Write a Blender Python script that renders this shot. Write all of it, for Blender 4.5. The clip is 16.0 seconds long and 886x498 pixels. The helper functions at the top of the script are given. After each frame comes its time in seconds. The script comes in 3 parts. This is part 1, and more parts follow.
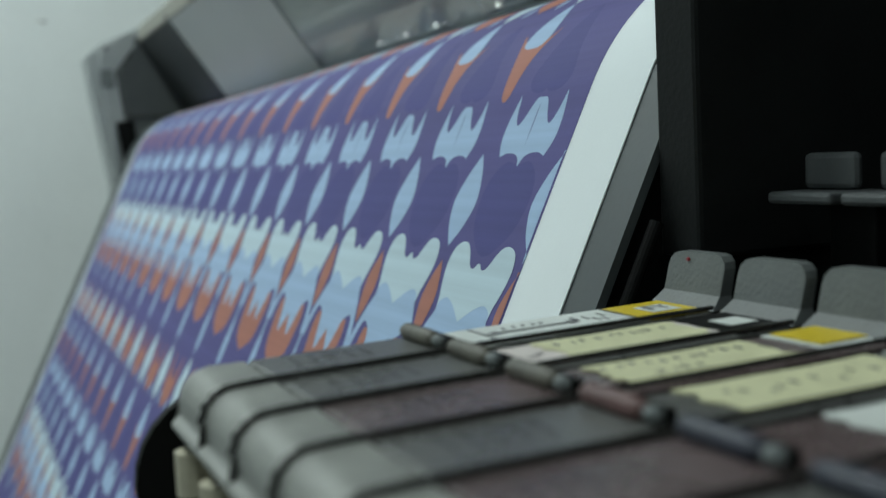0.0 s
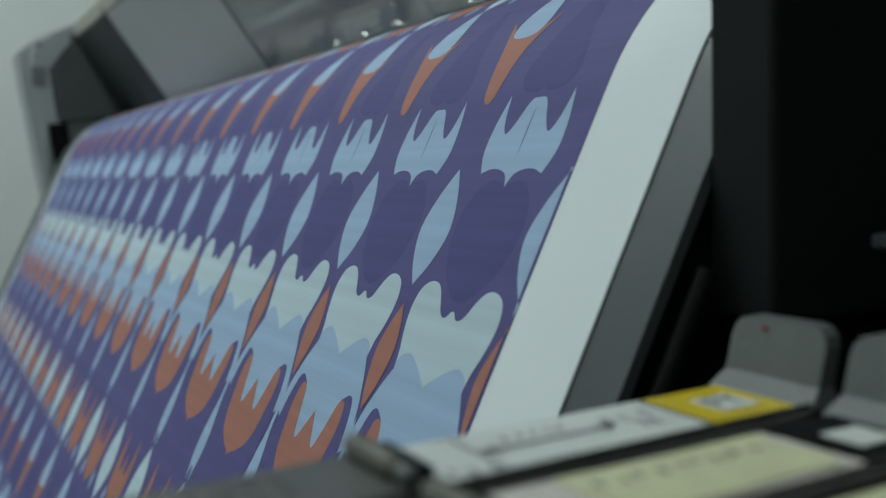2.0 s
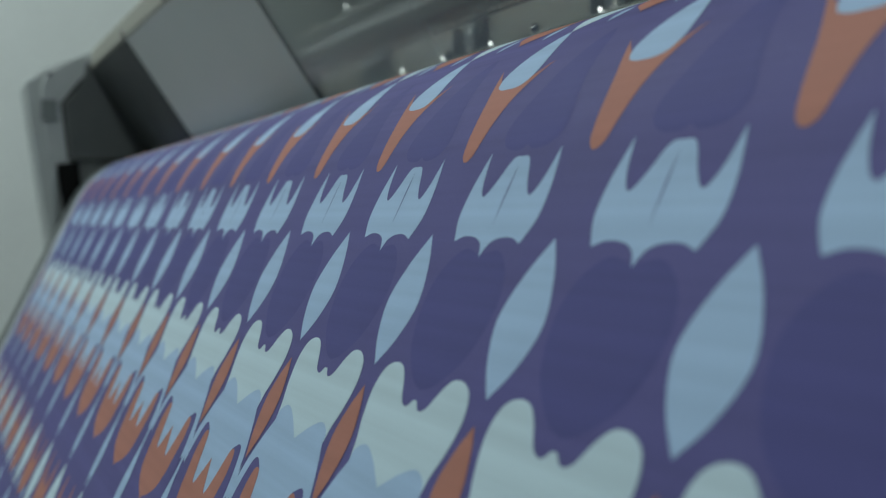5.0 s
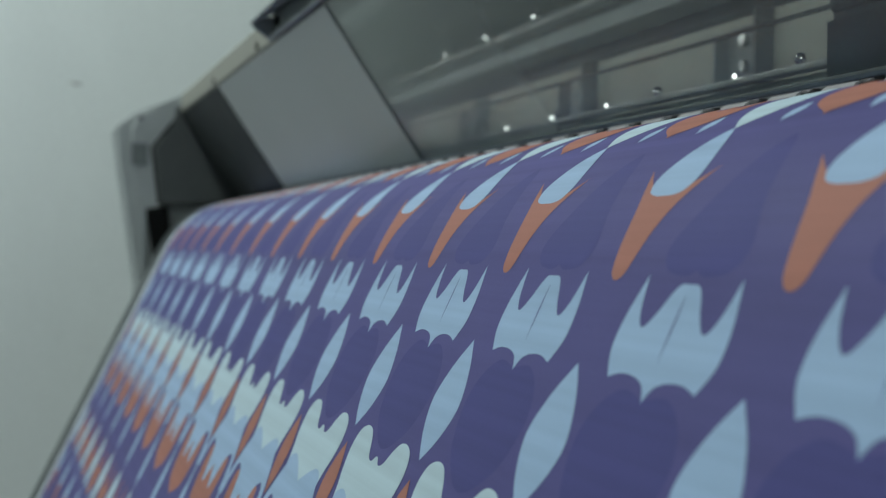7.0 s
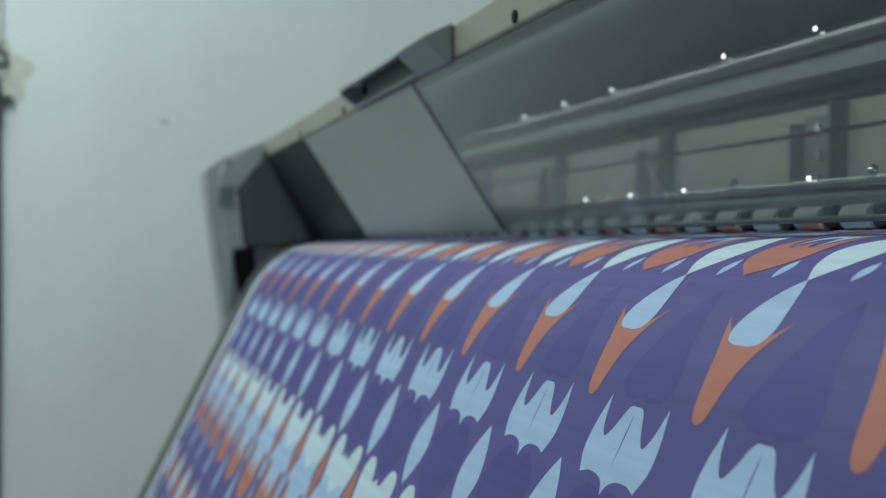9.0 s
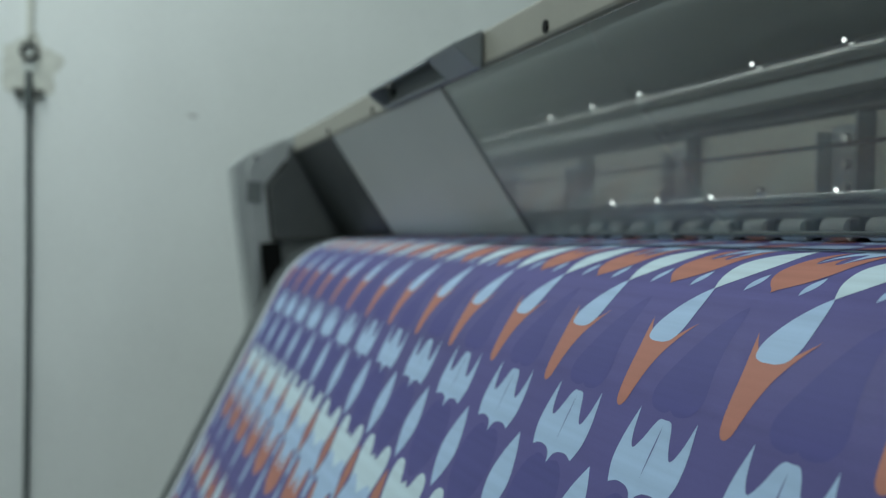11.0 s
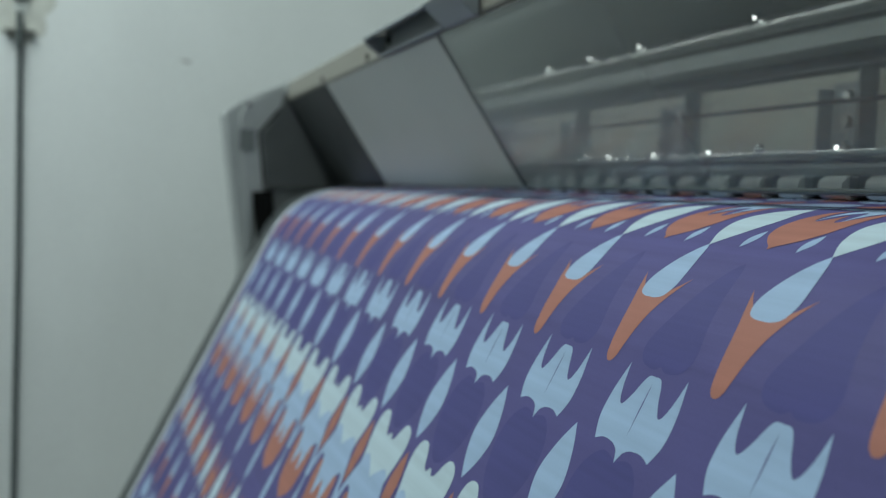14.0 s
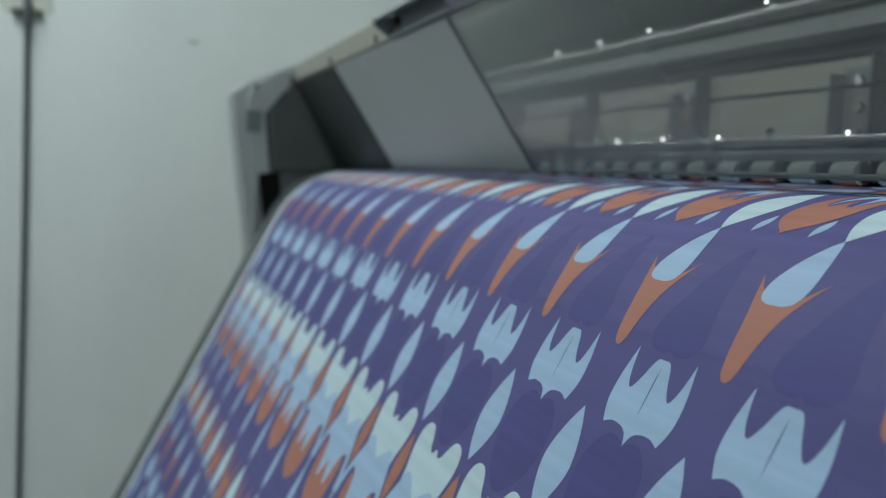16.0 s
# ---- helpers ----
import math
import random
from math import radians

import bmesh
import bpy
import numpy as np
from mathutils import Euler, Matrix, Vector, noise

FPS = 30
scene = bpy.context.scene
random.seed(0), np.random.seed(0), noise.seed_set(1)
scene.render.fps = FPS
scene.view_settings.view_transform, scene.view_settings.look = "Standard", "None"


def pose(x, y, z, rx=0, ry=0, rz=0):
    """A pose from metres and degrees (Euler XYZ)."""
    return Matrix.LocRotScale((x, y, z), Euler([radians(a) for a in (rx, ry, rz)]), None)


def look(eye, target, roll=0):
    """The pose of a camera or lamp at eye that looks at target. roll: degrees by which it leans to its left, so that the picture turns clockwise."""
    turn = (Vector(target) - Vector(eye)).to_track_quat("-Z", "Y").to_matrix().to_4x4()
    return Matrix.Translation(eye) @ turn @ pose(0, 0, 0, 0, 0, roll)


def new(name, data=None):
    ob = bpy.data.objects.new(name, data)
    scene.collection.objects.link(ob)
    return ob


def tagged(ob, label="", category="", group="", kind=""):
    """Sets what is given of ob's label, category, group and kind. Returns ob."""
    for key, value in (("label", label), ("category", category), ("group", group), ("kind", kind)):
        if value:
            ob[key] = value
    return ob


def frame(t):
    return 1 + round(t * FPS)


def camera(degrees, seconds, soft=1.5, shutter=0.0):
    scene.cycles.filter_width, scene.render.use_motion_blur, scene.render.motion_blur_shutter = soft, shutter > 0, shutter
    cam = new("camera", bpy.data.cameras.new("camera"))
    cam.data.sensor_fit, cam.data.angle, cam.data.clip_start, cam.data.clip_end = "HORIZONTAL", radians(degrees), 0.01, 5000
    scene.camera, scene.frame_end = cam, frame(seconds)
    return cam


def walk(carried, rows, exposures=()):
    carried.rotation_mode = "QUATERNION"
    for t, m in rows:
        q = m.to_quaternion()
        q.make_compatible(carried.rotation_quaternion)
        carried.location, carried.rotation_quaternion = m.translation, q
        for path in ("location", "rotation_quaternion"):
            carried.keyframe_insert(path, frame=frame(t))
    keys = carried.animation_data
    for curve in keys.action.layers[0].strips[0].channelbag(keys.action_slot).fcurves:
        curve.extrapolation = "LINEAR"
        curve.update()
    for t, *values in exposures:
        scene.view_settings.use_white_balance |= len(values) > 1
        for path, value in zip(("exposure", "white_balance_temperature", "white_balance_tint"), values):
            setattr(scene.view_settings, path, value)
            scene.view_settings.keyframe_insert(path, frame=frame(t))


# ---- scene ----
FOV = 43.0
cam = camera(FOV, 16.0, soft=1.2)
cam.data.dof.use_dof = True
cam.data.dof.focus_distance = 0.48
cam.data.dof.aperture_fstop = 9.5
ROWS = [
    (0, pose(0.5458, -0.2718, 0.9205, 85.255, 2.706, 66.843)),
    (0.5, pose(0.5168, -0.2627, 0.9203, 85.494, 1.865, 65.531)),
    (1, pose(0.4843, -0.2554, 0.9203, 85.991, 1.172, 65.293)),
    (1.5, pose(0.4534, -0.2396, 0.9222, 85.953, 1.180, 65.158)),
    (2, pose(0.4245, -0.2241, 0.9205, 85.929, 1.161, 64.603)),
    (2.5, pose(0.3931, -0.2206, 0.9195, 86.280, 0.672, 64.669)),
    (3, pose(0.3633, -0.2125, 0.9167, 86.974, 0.436, 64.433)),
    (3.5, pose(0.3262, -0.2012, 0.9171, 87.362, 0.258, 64.719)),
    (6, pose(0.1507, -0.1833, 0.9372, 89.748, -0.317, 66.493)),
    (6.5, pose(0.1449, -0.1818, 0.9460, 89.722, -0.418, 68.233)),
    (7, pose(0.1487, -0.1871, 0.9586, 89.762, -0.582, 69.264)),
    (7.5, pose(0.1609, -0.1895, 0.9750, 89.829, -0.729, 70.204)),
    (8, pose(0.1746, -0.1957, 0.9907, 90.132, -0.514, 71.914)),
    (8.5, pose(0.1800, -0.2023, 1.0018, 90.079, -1.166, 72.795)),
    (9, pose(0.1813, -0.2092, 1.0093, 90.042, -0.813, 72.861)),
    (9.5, pose(0.1843, -0.2156, 1.0138, 90.244, -0.640, 73.477)),
    (12, pose(0.1911, -0.2173, 1.0200, 88.973, -1.974, 73.791)),
    (12.5, pose(0.1899, -0.2163, 1.0174, 88.555, -2.128, 73.453)),
    (13, pose(0.1844, -0.2099, 1.0177, 88.124, -2.284, 73.595)),
    (13.5, pose(0.1808, -0.2096, 1.0176, 87.624, -2.521, 73.631)),
    (14, pose(0.1793, -0.2116, 1.0171, 87.163, -2.587, 73.733)),
    (14.5, pose(0.1799, -0.2099, 1.0154, 86.722, -2.706, 73.664)),
    (15, pose(0.1798, -0.2078, 1.0145, 86.522, -2.697, 73.665)),
    (15.5, pose(0.1766, -0.2076, 1.0144, 86.338, -2.781, 73.704)),
    (16, pose(0.1771, -0.2128, 1.0156, 86.355, -3.117, 74.024)),
]
walk(cam, ROWS, exposures=[(0, 0.12), (0.5, 0.07), (1.5, -0.15), (2.5, -0.30), (3.5, -0.48), (6, -0.14), (7.5, -0.14), (8.5, 0.0), (9.5, -0.02), (12, -0.14), (13, -0.04), (14, -0.10), (16, -0.12)])

# ---------------------------------------------------------------- light
world = bpy.data.worlds.new("world")
scene.world = world
world.use_nodes = True
world.node_tree.nodes["Background"].inputs[0].default_value = (0.55, 0.63, 0.66, 1)
world.node_tree.nodes["Background"].inputs[1].default_value = 0.05


def area_lamp(name, m, sx, sy, watts, colour):
    d = bpy.data.lights.new(name, "AREA")
    d.shape, d.size, d.size_y, d.energy, d.color = "RECTANGLE", sx, sy, watts, colour
    ob = new(name, d)
    ob.matrix_world = m
    return ob


COOL = (0.87, 0.98, 0.965)
area_lamp("tube_light", look((-1.1, -0.8, 2.70), (-1.1, -0.8, 0)), 1.25, 0.12, 33, COOL)
area_lamp("tube_light", look((0.9, -0.8, 2.70), (0.9, -0.8, 0)), 1.25, 0.12, 9, COOL)

# added fill lamp under the printer's top rail, brightens the inside
area_lamp("inside_fill_light", look((-0.65, 0.080, 1.156), (-0.65, 0.23, 1.06)), 1.6, 0.006, 0.8, (0.92, 0.98, 1.0))

# ---------------------------------------------------------------- materials


def material(name, colour, rough=0.5, metal=0.0, vary=0.12, scale=30.0, bump=0.15, fine=400.0, spec=0.5, dirt=0.0):
    """Principled surface with large blotches, fine grain and a little relief."""
    m = bpy.data.materials.new(name)
    m.use_nodes = True
    n, l = m.node_tree.nodes, m.node_tree.links
    b = n["Principled BSDF"]
    b.inputs["Roughness"].default_value = rough
    b.inputs["Metallic"].default_value = metal
    b.inputs["Specular IOR Level"].default_value = spec
    co = n.new("ShaderNodeTexCoord")
    big, small = n.new("ShaderNodeTexNoise"), n.new("ShaderNodeTexNoise")
    big.inputs["Scale"].default_value, small.inputs["Scale"].default_value = scale, fine
    big.inputs["Detail"].default_value = 6
    for t in (big, small):
        l.new(co.outputs["Object"], t.inputs["Vector"])
    add = n.new("ShaderNodeMath")
    add.operation = "MULTIPLY_ADD"
    add.inputs[1].default_value = 0.35
    l.new(small.outputs[0], add.inputs[0])
    l.new(big.outputs[0], add.inputs[2])
    ramp = n.new("ShaderNodeValToRGB")
    ramp.color_ramp.elements[0].position, ramp.color_ramp.elements[1].position = 0.4, 0.95
    lo = [c * (1 - vary - dirt) for c in colour]
    hi = [min(1, c * (1 + vary)) for c in colour]
    ramp.color_ramp.elements[0].color, ramp.color_ramp.elements[1].color = (*lo, 1), (*hi, 1)
    l.new(add.outputs[0], ramp.inputs[0])
    l.new(ramp.outputs[0], b.inputs["Base Color"])
    ra = n.new("ShaderNodeMapRange")
    ra.inputs[3].default_value, ra.inputs[4].default_value = max(0.03, rough - 0.1), min(1, rough + 0.12)
    l.new(big.outputs[0], ra.inputs[0])
    l.new(ra.outputs[0], b.inputs["Roughness"])
    if bump:
        bp = n.new("ShaderNodeBump")
        bp.inputs["Strength"].default_value, bp.inputs["Distance"].default_value = bump, 0.001
        l.new(small.outputs[0], bp.inputs["Height"])
        l.new(bp.outputs[0], b.inputs["Normal"])
    return m


def banded(m, strength=0.10, scale=(3.0, 160.0, 160.0)):
    """Faint streaks drawn out along one way: across the feed, left by the passes of the print head, or down a wall."""
    n, l = m.node_tree.nodes, m.node_tree.links
    co = n.new("ShaderNodeTexCoord")
    sc = n.new("ShaderNodeMapping")
    sc.inputs["Scale"].default_value = scale
    no = n.new("ShaderNodeTexNoise")
    no.inputs["Scale"].default_value, no.inputs["Detail"].default_value = 1.0, 3
    mp = n.new("ShaderNodeMapRange")
    mp.inputs[1].default_value, mp.inputs[2].default_value = 0.3, 0.7
    mp.inputs[3].default_value, mp.inputs[4].default_value = 1 - strength, 1 + strength
    mx = n.new("ShaderNodeVectorMath")
    mx.operation = "SCALE"
    b = n["Principled BSDF"]
    src = b.inputs["Base Color"].links[0].from_socket
    l.new(co.outputs["Object"], sc.inputs[0])
    l.new(sc.outputs[0], no.inputs["Vector"])
    l.new(no.outputs[0], mp.inputs[0])
    l.new(src, mx.inputs[0])
    l.new(mp.outputs[0], mx.inputs["Scale"])
    l.new(mx.outputs[0], b.inputs["Base Color"])
    return m


PAPER = material("paper", (0.74, 0.80, 0.81), 0.7, vary=0.03, scale=8, bump=0.04, fine=900, spec=0.2)
INK_PURPLE = material("ink_purple", (0.092, 0.085, 0.236), 0.6, vary=0.09, scale=9, bump=0.04, fine=900, spec=0.2)
INK_DEEP = material("ink_deep_purple", (0.072, 0.070, 0.218), 0.6, vary=0.06, scale=9, bump=0.04, fine=900, spec=0.2)
INK_BLUE = material("ink_blue", (0.33, 0.46, 0.64), 0.6, vary=0.04, scale=9, bump=0.04, fine=900, spec=0.2)
INK_PALE = material("ink_pale", (0.475, 0.60, 0.665), 0.6, vary=0.03, scale=9, bump=0.04, fine=900, spec=0.2)
INK_ORANGE = material("ink_orange", (0.385, 0.165, 0.125), 0.6, vary=0.07, scale=9, bump=0.04, fine=900, spec=0.2)
for ink in (INK_PURPLE, INK_DEEP, INK_BLUE, INK_PALE, INK_ORANGE):
    banded(ink, 0.07)
WALL = material("wall_paint", (0.77, 0.81, 0.80), 0.75, vary=0.07, scale=2.5, bump=0.3, fine=120)
banded(WALL, 0.02, (5.0, 7.0, 1.3))
CEIL = material("ceiling_paint", (0.72, 0.74, 0.74), 0.8, vary=0.03, scale=2, bump=0.1)
FLOOR = material("floor_tile", (0.30, 0.31, 0.31), 0.4, vary=0.15, scale=4, bump=0.1)
BAYBLACK = material("bay_plastic", (0.010, 0.0115, 0.0115), 0.6, vary=0.2, scale=30, bump=0.2, spec=0.12)
COVER = material("cover_plastic", (0.34, 0.365, 0.365), 0.45, vary=0.1, scale=25, bump=0.2)
ROLLER = material("roller_rubber", (0.50, 0.52, 0.51), 0.5, vary=0.1, scale=50, bump=0.1)
TABGREY = material("tab_plastic", (0.105, 0.117, 0.115), 0.5, vary=0.14, scale=70, bump=0.25, fine=600)
CHEEK = material("cheek_plastic", (0.070, 0.078, 0.078), 0.45, vary=0.12, scale=25, bump=0.2)
LEVER = material("lever_plastic", (0.075, 0.083, 0.085), 0.45, vary=0.15, scale=60, bump=0.2)
CHROME = material("chrome", (0.75, 0.76, 0.75), 0.08, metal=1.0, vary=0.05, bump=0)
GREY = material("grey_plastic", (0.15, 0.17, 0.17), 0.45, vary=0.12, scale=25, bump=0.2)
LIGHTGREY = material("light_grey_plastic", (0.30, 0.33, 0.335), 0.45, vary=0.1, scale=25, bump=0.2)
DARK = material("dark_plastic", (0.026, 0.030, 0.031), 0.4, vary=0.2, scale=30, bump=0.2)
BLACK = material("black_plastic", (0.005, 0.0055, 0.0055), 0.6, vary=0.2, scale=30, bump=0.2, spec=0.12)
APRON = material("apron_paint", (0.055, 0.065, 0.068), 0.4, vary=0.12, scale=20, bump=0.04)
BEIGE = material("beige_metal", (0.27, 0.265, 0.225), 0.5, vary=0.1, scale=18, bump=0.1)
STEEL = material("steel", (0.50, 0.51, 0.50), 0.32, metal=1.0, vary=0.1, scale=40, bump=0.0)
PANELGREY = material("window_grey", (0.60, 0.62, 0.58), 0.5, vary=0.05, scale=7, bump=0.05)
SHOULDER = material("shoulder_plastic", (0.040, 0.045, 0.045), 0.5, vary=0.15, scale=25, bump=0.2, spec=0.3)
GRIME = material("wall_grime", (0.62, 0.64, 0.585), 0.85, vary=0.12, scale=45, bump=0.1)
CLIPDARK = material("clip_dark", (0.10, 0.105, 0.095), 0.6, vary=0.2, scale=90)
STAIN = material("stain", (0.42, 0.43, 0.42), 0.8, vary=0.2, scale=60)
CABLE = material("cable_grey", (0.095, 0.115, 0.115), 0.5, vary=0.1, scale=20)
CART = material("cartridge_grey", (0.115, 0.118, 0.112), 0.28, vary=0.22, scale=45, bump=0.3, fine=600, dirt=0.1)
CARTWINE = material("cartridge_wine_grey", (0.12, 0.09, 0.09), 0.26, vary=0.25, scale=45, bump=0.3, fine=600, dirt=0.1)
CARTEDGE = material("cartridge_light_grey", (0.235, 0.245, 0.225), 0.42, vary=0.15, scale=60, bump=0.25, fine=600, dirt=0.1)
KNOB = material("knob_olive", (0.115, 0.11, 0.088), 0.5, vary=0.35, scale=120, bump=0.4, fine=700, dirt=0.2)
KNOBRED = material("knob_wine", (0.13, 0.065, 0.06), 0.5, vary=0.3, scale=120, bump=0.4, fine=700, dirt=0.2)
KNOBBLUE = material("knob_navy", (0.035, 0.04, 0.06), 0.5, vary=0.3, scale=120, bump=0.4, fine=700, dirt=0.2)
CREAM = material("cream_plastic", (0.52, 0.49, 0.37), 0.5, vary=0.15, scale=60, bump=0.2)
LABEL = material("label_white", (0.62, 0.66, 0.63), 0.5, vary=0.1, scale=60, bump=0.1)
LABELPINK = material("label_pinkish", (0.62, 0.57, 0.54), 0.55, vary=0.1, scale=60, bump=0.1)
TAPE = material("tape_cream", (0.60, 0.60, 0.38), 0.6, vary=0.1, scale=90, bump=0.3, fine=300)
YELLOW = material("label_yellow", (0.62, 0.47, 0.02), 0.45, vary=0.1, scale=60, bump=0.1)
PENINK = material("pen_ink", (0.13, 0.13, 0.14), 0.6, vary=0.2)
REDINK = material("red_ink", (0.25, 0.02, 0.03), 0.5, vary=0.3)
BELT = material("belt_rubber", (0.02, 0.02, 0.02), 0.7)

GLASS = bpy.data.materials.new("tinted_acrylic")
GLASS.use_nodes = True
_n, _l = GLASS.node_tree.nodes, GLASS.node_tree.links
_haze = _n["Principled BSDF"]
_haze.inputs["Base Color"].default_value = (0.36, 0.375, 0.365, 1)
_haze.inputs["Roughness"].default_value = 0.4
_clear = _n.new("ShaderNodeBsdfTransparent")
_clear.inputs[0].default_value = (0.78, 0.81, 0.78, 1)
_film = _n.new("ShaderNodeMixShader")
_film.inputs[0].default_value = 0.24
_gloss = _n.new("ShaderNodeBsdfGlossy")
_gloss.inputs["Roughness"].default_value = 0.30
_gloss.inputs["Color"].default_value = (0.85, 0.88, 0.86, 1)
_face = _n.new("ShaderNodeLayerWeight")
_pow = _n.new("ShaderNodeMath")
_pow.operation = "POWER"
_pow.inputs[1].default_value = 6.0
_fres = _n.new("ShaderNodeMath")
_fres.operation = "MULTIPLY_ADD"
_fres.inputs[1].default_value, _fres.inputs[2].default_value = 2.2, 0.02
_fres.use_clamp = True
_l.new(_face.outputs["Facing"], _pow.inputs[0])
_l.new(_pow.outputs[0], _fres.inputs[0])
_coat = _n.new("ShaderNodeMixShader")
_l.new(_clear.outputs[0], _film.inputs[1])
_l.new(_haze.outputs[0], _film.inputs[2])
_l.new(_fres.outputs[0], _coat.inputs[0])
_l.new(_film.outputs[0], _coat.inputs[1])
_l.new(_gloss.outputs[0], _coat.inputs[2])
_l.new(_coat.outputs[0], _n["Material Output"].inputs[0])

BACKPLATE = material("back_plate_paint", (0.55, 0.54, 0.47), 0.5, vary=0.08, scale=10, bump=0.1)
CORD = material("cord_rubber", (0.028, 0.028, 0.026), 0.22, vary=0.2, scale=80, bump=0.1)
# self-lit white for the reflected glints on the inner rails, not a lamp
GLINT = bpy.data.materials.new("glint_glow")
GLINT.use_nodes = True
GLINT.node_tree.nodes["Principled BSDF"].inputs["Emission Color"].default_value = (0.92, 0.98, 1, 1)
GLINT.node_tree.nodes["Principled BSDF"].inputs["Emission Strength"].default_value = 6
TUBE = bpy.data.materials.new("tube_glow")
TUBE.use_nodes = True
TUBE.node_tree.nodes["Principled BSDF"].inputs["Emission Color"].default_value = (0.9, 0.98, 1, 1)
TUBE.node_tree.nodes["Principled BSDF"].inputs["Emission Strength"].default_value = 6

# ---------------------------------------------------------------- building blocks


def part(name, bm, mat, parent=None, label="", smooth=False):
    me = bpy.data.meshes.new(name)
    bmesh.ops.recalc_face_normals(bm, faces=bm.faces)
    bm.to_mesh(me)
    bm.free()
    me.materials.append(mat)
    if smooth:
        for f in me.polygons:
            f.use_smooth = True
    ob = new(name, me)
    ob.parent = parent
    if label:
        tagged(ob, label)
    return ob


def thing(name, x, y, z, label, category, group="", kind=""):
    ob = new(name)
    ob.location = (x, y, z)
    return tagged(ob, label, category, group, kind)


def block(x0, x1, y0, y1, z0, z1, bevel=0.0, seg=2, bm=None):
    bm = bm or bmesh.new()
    g = bmesh.ops.create_cube(bm, size=1)
    for v in g["verts"]:
        v.co = ((x0 + x1) / 2 + v.co.x * (x1 - x0), (y0 + y1) / 2 + v.co.y * (y1 - y0), (z0 + z1) / 2 + v.co.z * (z1 - z0))
    if bevel:
        vs = set(g["verts"])
        es = [e for e in bm.edges if e.verts[0] in vs]
        bmesh.ops.bevel(bm, geom=es, offset=bevel, segments=seg, affect="EDGES", profile=0.5)
    return bm


def rod(p, q, r, n=14, r2=None, bm=None):
    bm = bm or bmesh.new()
    p, q = Vector(p), Vector(q)
    d = q - p
    bmesh.ops.create_cone(bm, cap_ends=True, segments=n, radius1=r, radius2=r if r2 is None else r2, depth=d.length,
                          matrix=Matrix.Translation((p + q) / 2) @ d.to_track_quat("Z", "Y").to_matrix().to_4x4())
    return bm


def extrude_yz(outline, x0, x1, bevel=0.0):
    """A solid with the given side outline (y, z) between x0 and x1."""
    bm = bmesh.new()
    a = [bm.verts.new((x0, y, z)) for y, z in outline]
    b = [bm.verts.new((x1, y, z)) for y, z in outline]
    bm.faces.new(a)
    bm.faces.new(b[::-1])
    for i in range(len(a)):
        j = (i + 1) % len(a)
        bm.faces.new((a[i], b[i], b[j], a[j]))
    if bevel:
        bmesh.ops.bevel(bm, geom=list(bm.edges), offset=bevel, segments=2, affect="EDGES", profile=0.5)
    return bm


def capsule(p, q, r, bm=None):
    """A rod with rounded ends."""
    bm = bm or bmesh.new()
    p, q = Vector(p), Vector(q)
    d = (q - p).normalized()
    rows = [(-r, 0.15), (-0.7 * r, 0.72), (0, 1.0)]
    pts = [(p + d * (a + r), r * s) for a, s in rows] + [(q - d * (a + r), r * s) for a, s in rows[::-1]]
    rot = d.to_track_quat("Z", "Y")
    rings = [[bm.verts.new(c + rot @ Vector((s * math.cos(k * math.tau / 14), s * math.sin(k * math.tau / 14), 0))) for k in range(14)] for c, s in pts]
    for u, w in zip(rings, rings[1:]):
        for k in range(14):
            bm.faces.new((u[k], u[(k + 1) % 14], w[(k + 1) % 14], w[k]))
    bm.faces.new(rings[0][::-1])
    bm.faces.new(rings[-1])
    return bm


# ---------------------------------------------------------------- room
WX = -1.977


def room():
    def slab(name, box, mat, label):
        tagged(part(name, block(*box), mat), label, "wall" if "wall" in name else name, kind="structure")
    slab("wall_west", (WX - 0.12, WX, -3.2, 1.5, 0, 2.8), WALL, "white painted plaster wall with faint stains")
    slab("wall_east", (3.0, 3.12, -3.2, 1.5, 0, 2.8), WALL, "plain white painted wall")
    slab("wall_north", (WX, 3.0, 1.5, 1.62, 0, 2.8), WALL, "plain white painted wall behind the printer")
    slab("wall_south", (WX, 3.0, -3.32, -3.2, 0, 2.8), WALL, "plain white painted wall")
    slab("floor", (WX - 0.12, 3.12, -3.32, 1.62, -0.1, 0), FLOOR, "grey workshop floor")
    slab("ceiling", (WX - 0.12, 3.12, -3.32, 1.62, 2.8, 2.9), CEIL, "plain white ceiling")
    for x in (-1.1, 0.9):
        lamp = thing("ceiling_light", x, -0.8, 2.8, "white fluorescent tube light fixed to the ceiling", "ceiling light", "ceiling lights")
        part("housing", block(-0.64, 0.64, -0.08, 0.08, -0.05, -0.001, 0.008), CEIL, lamp)
        part("tube", rod((-0.6, 0, -0.07), (0.6, 0, -0.07), 0.013), TUBE, lamp)


room()


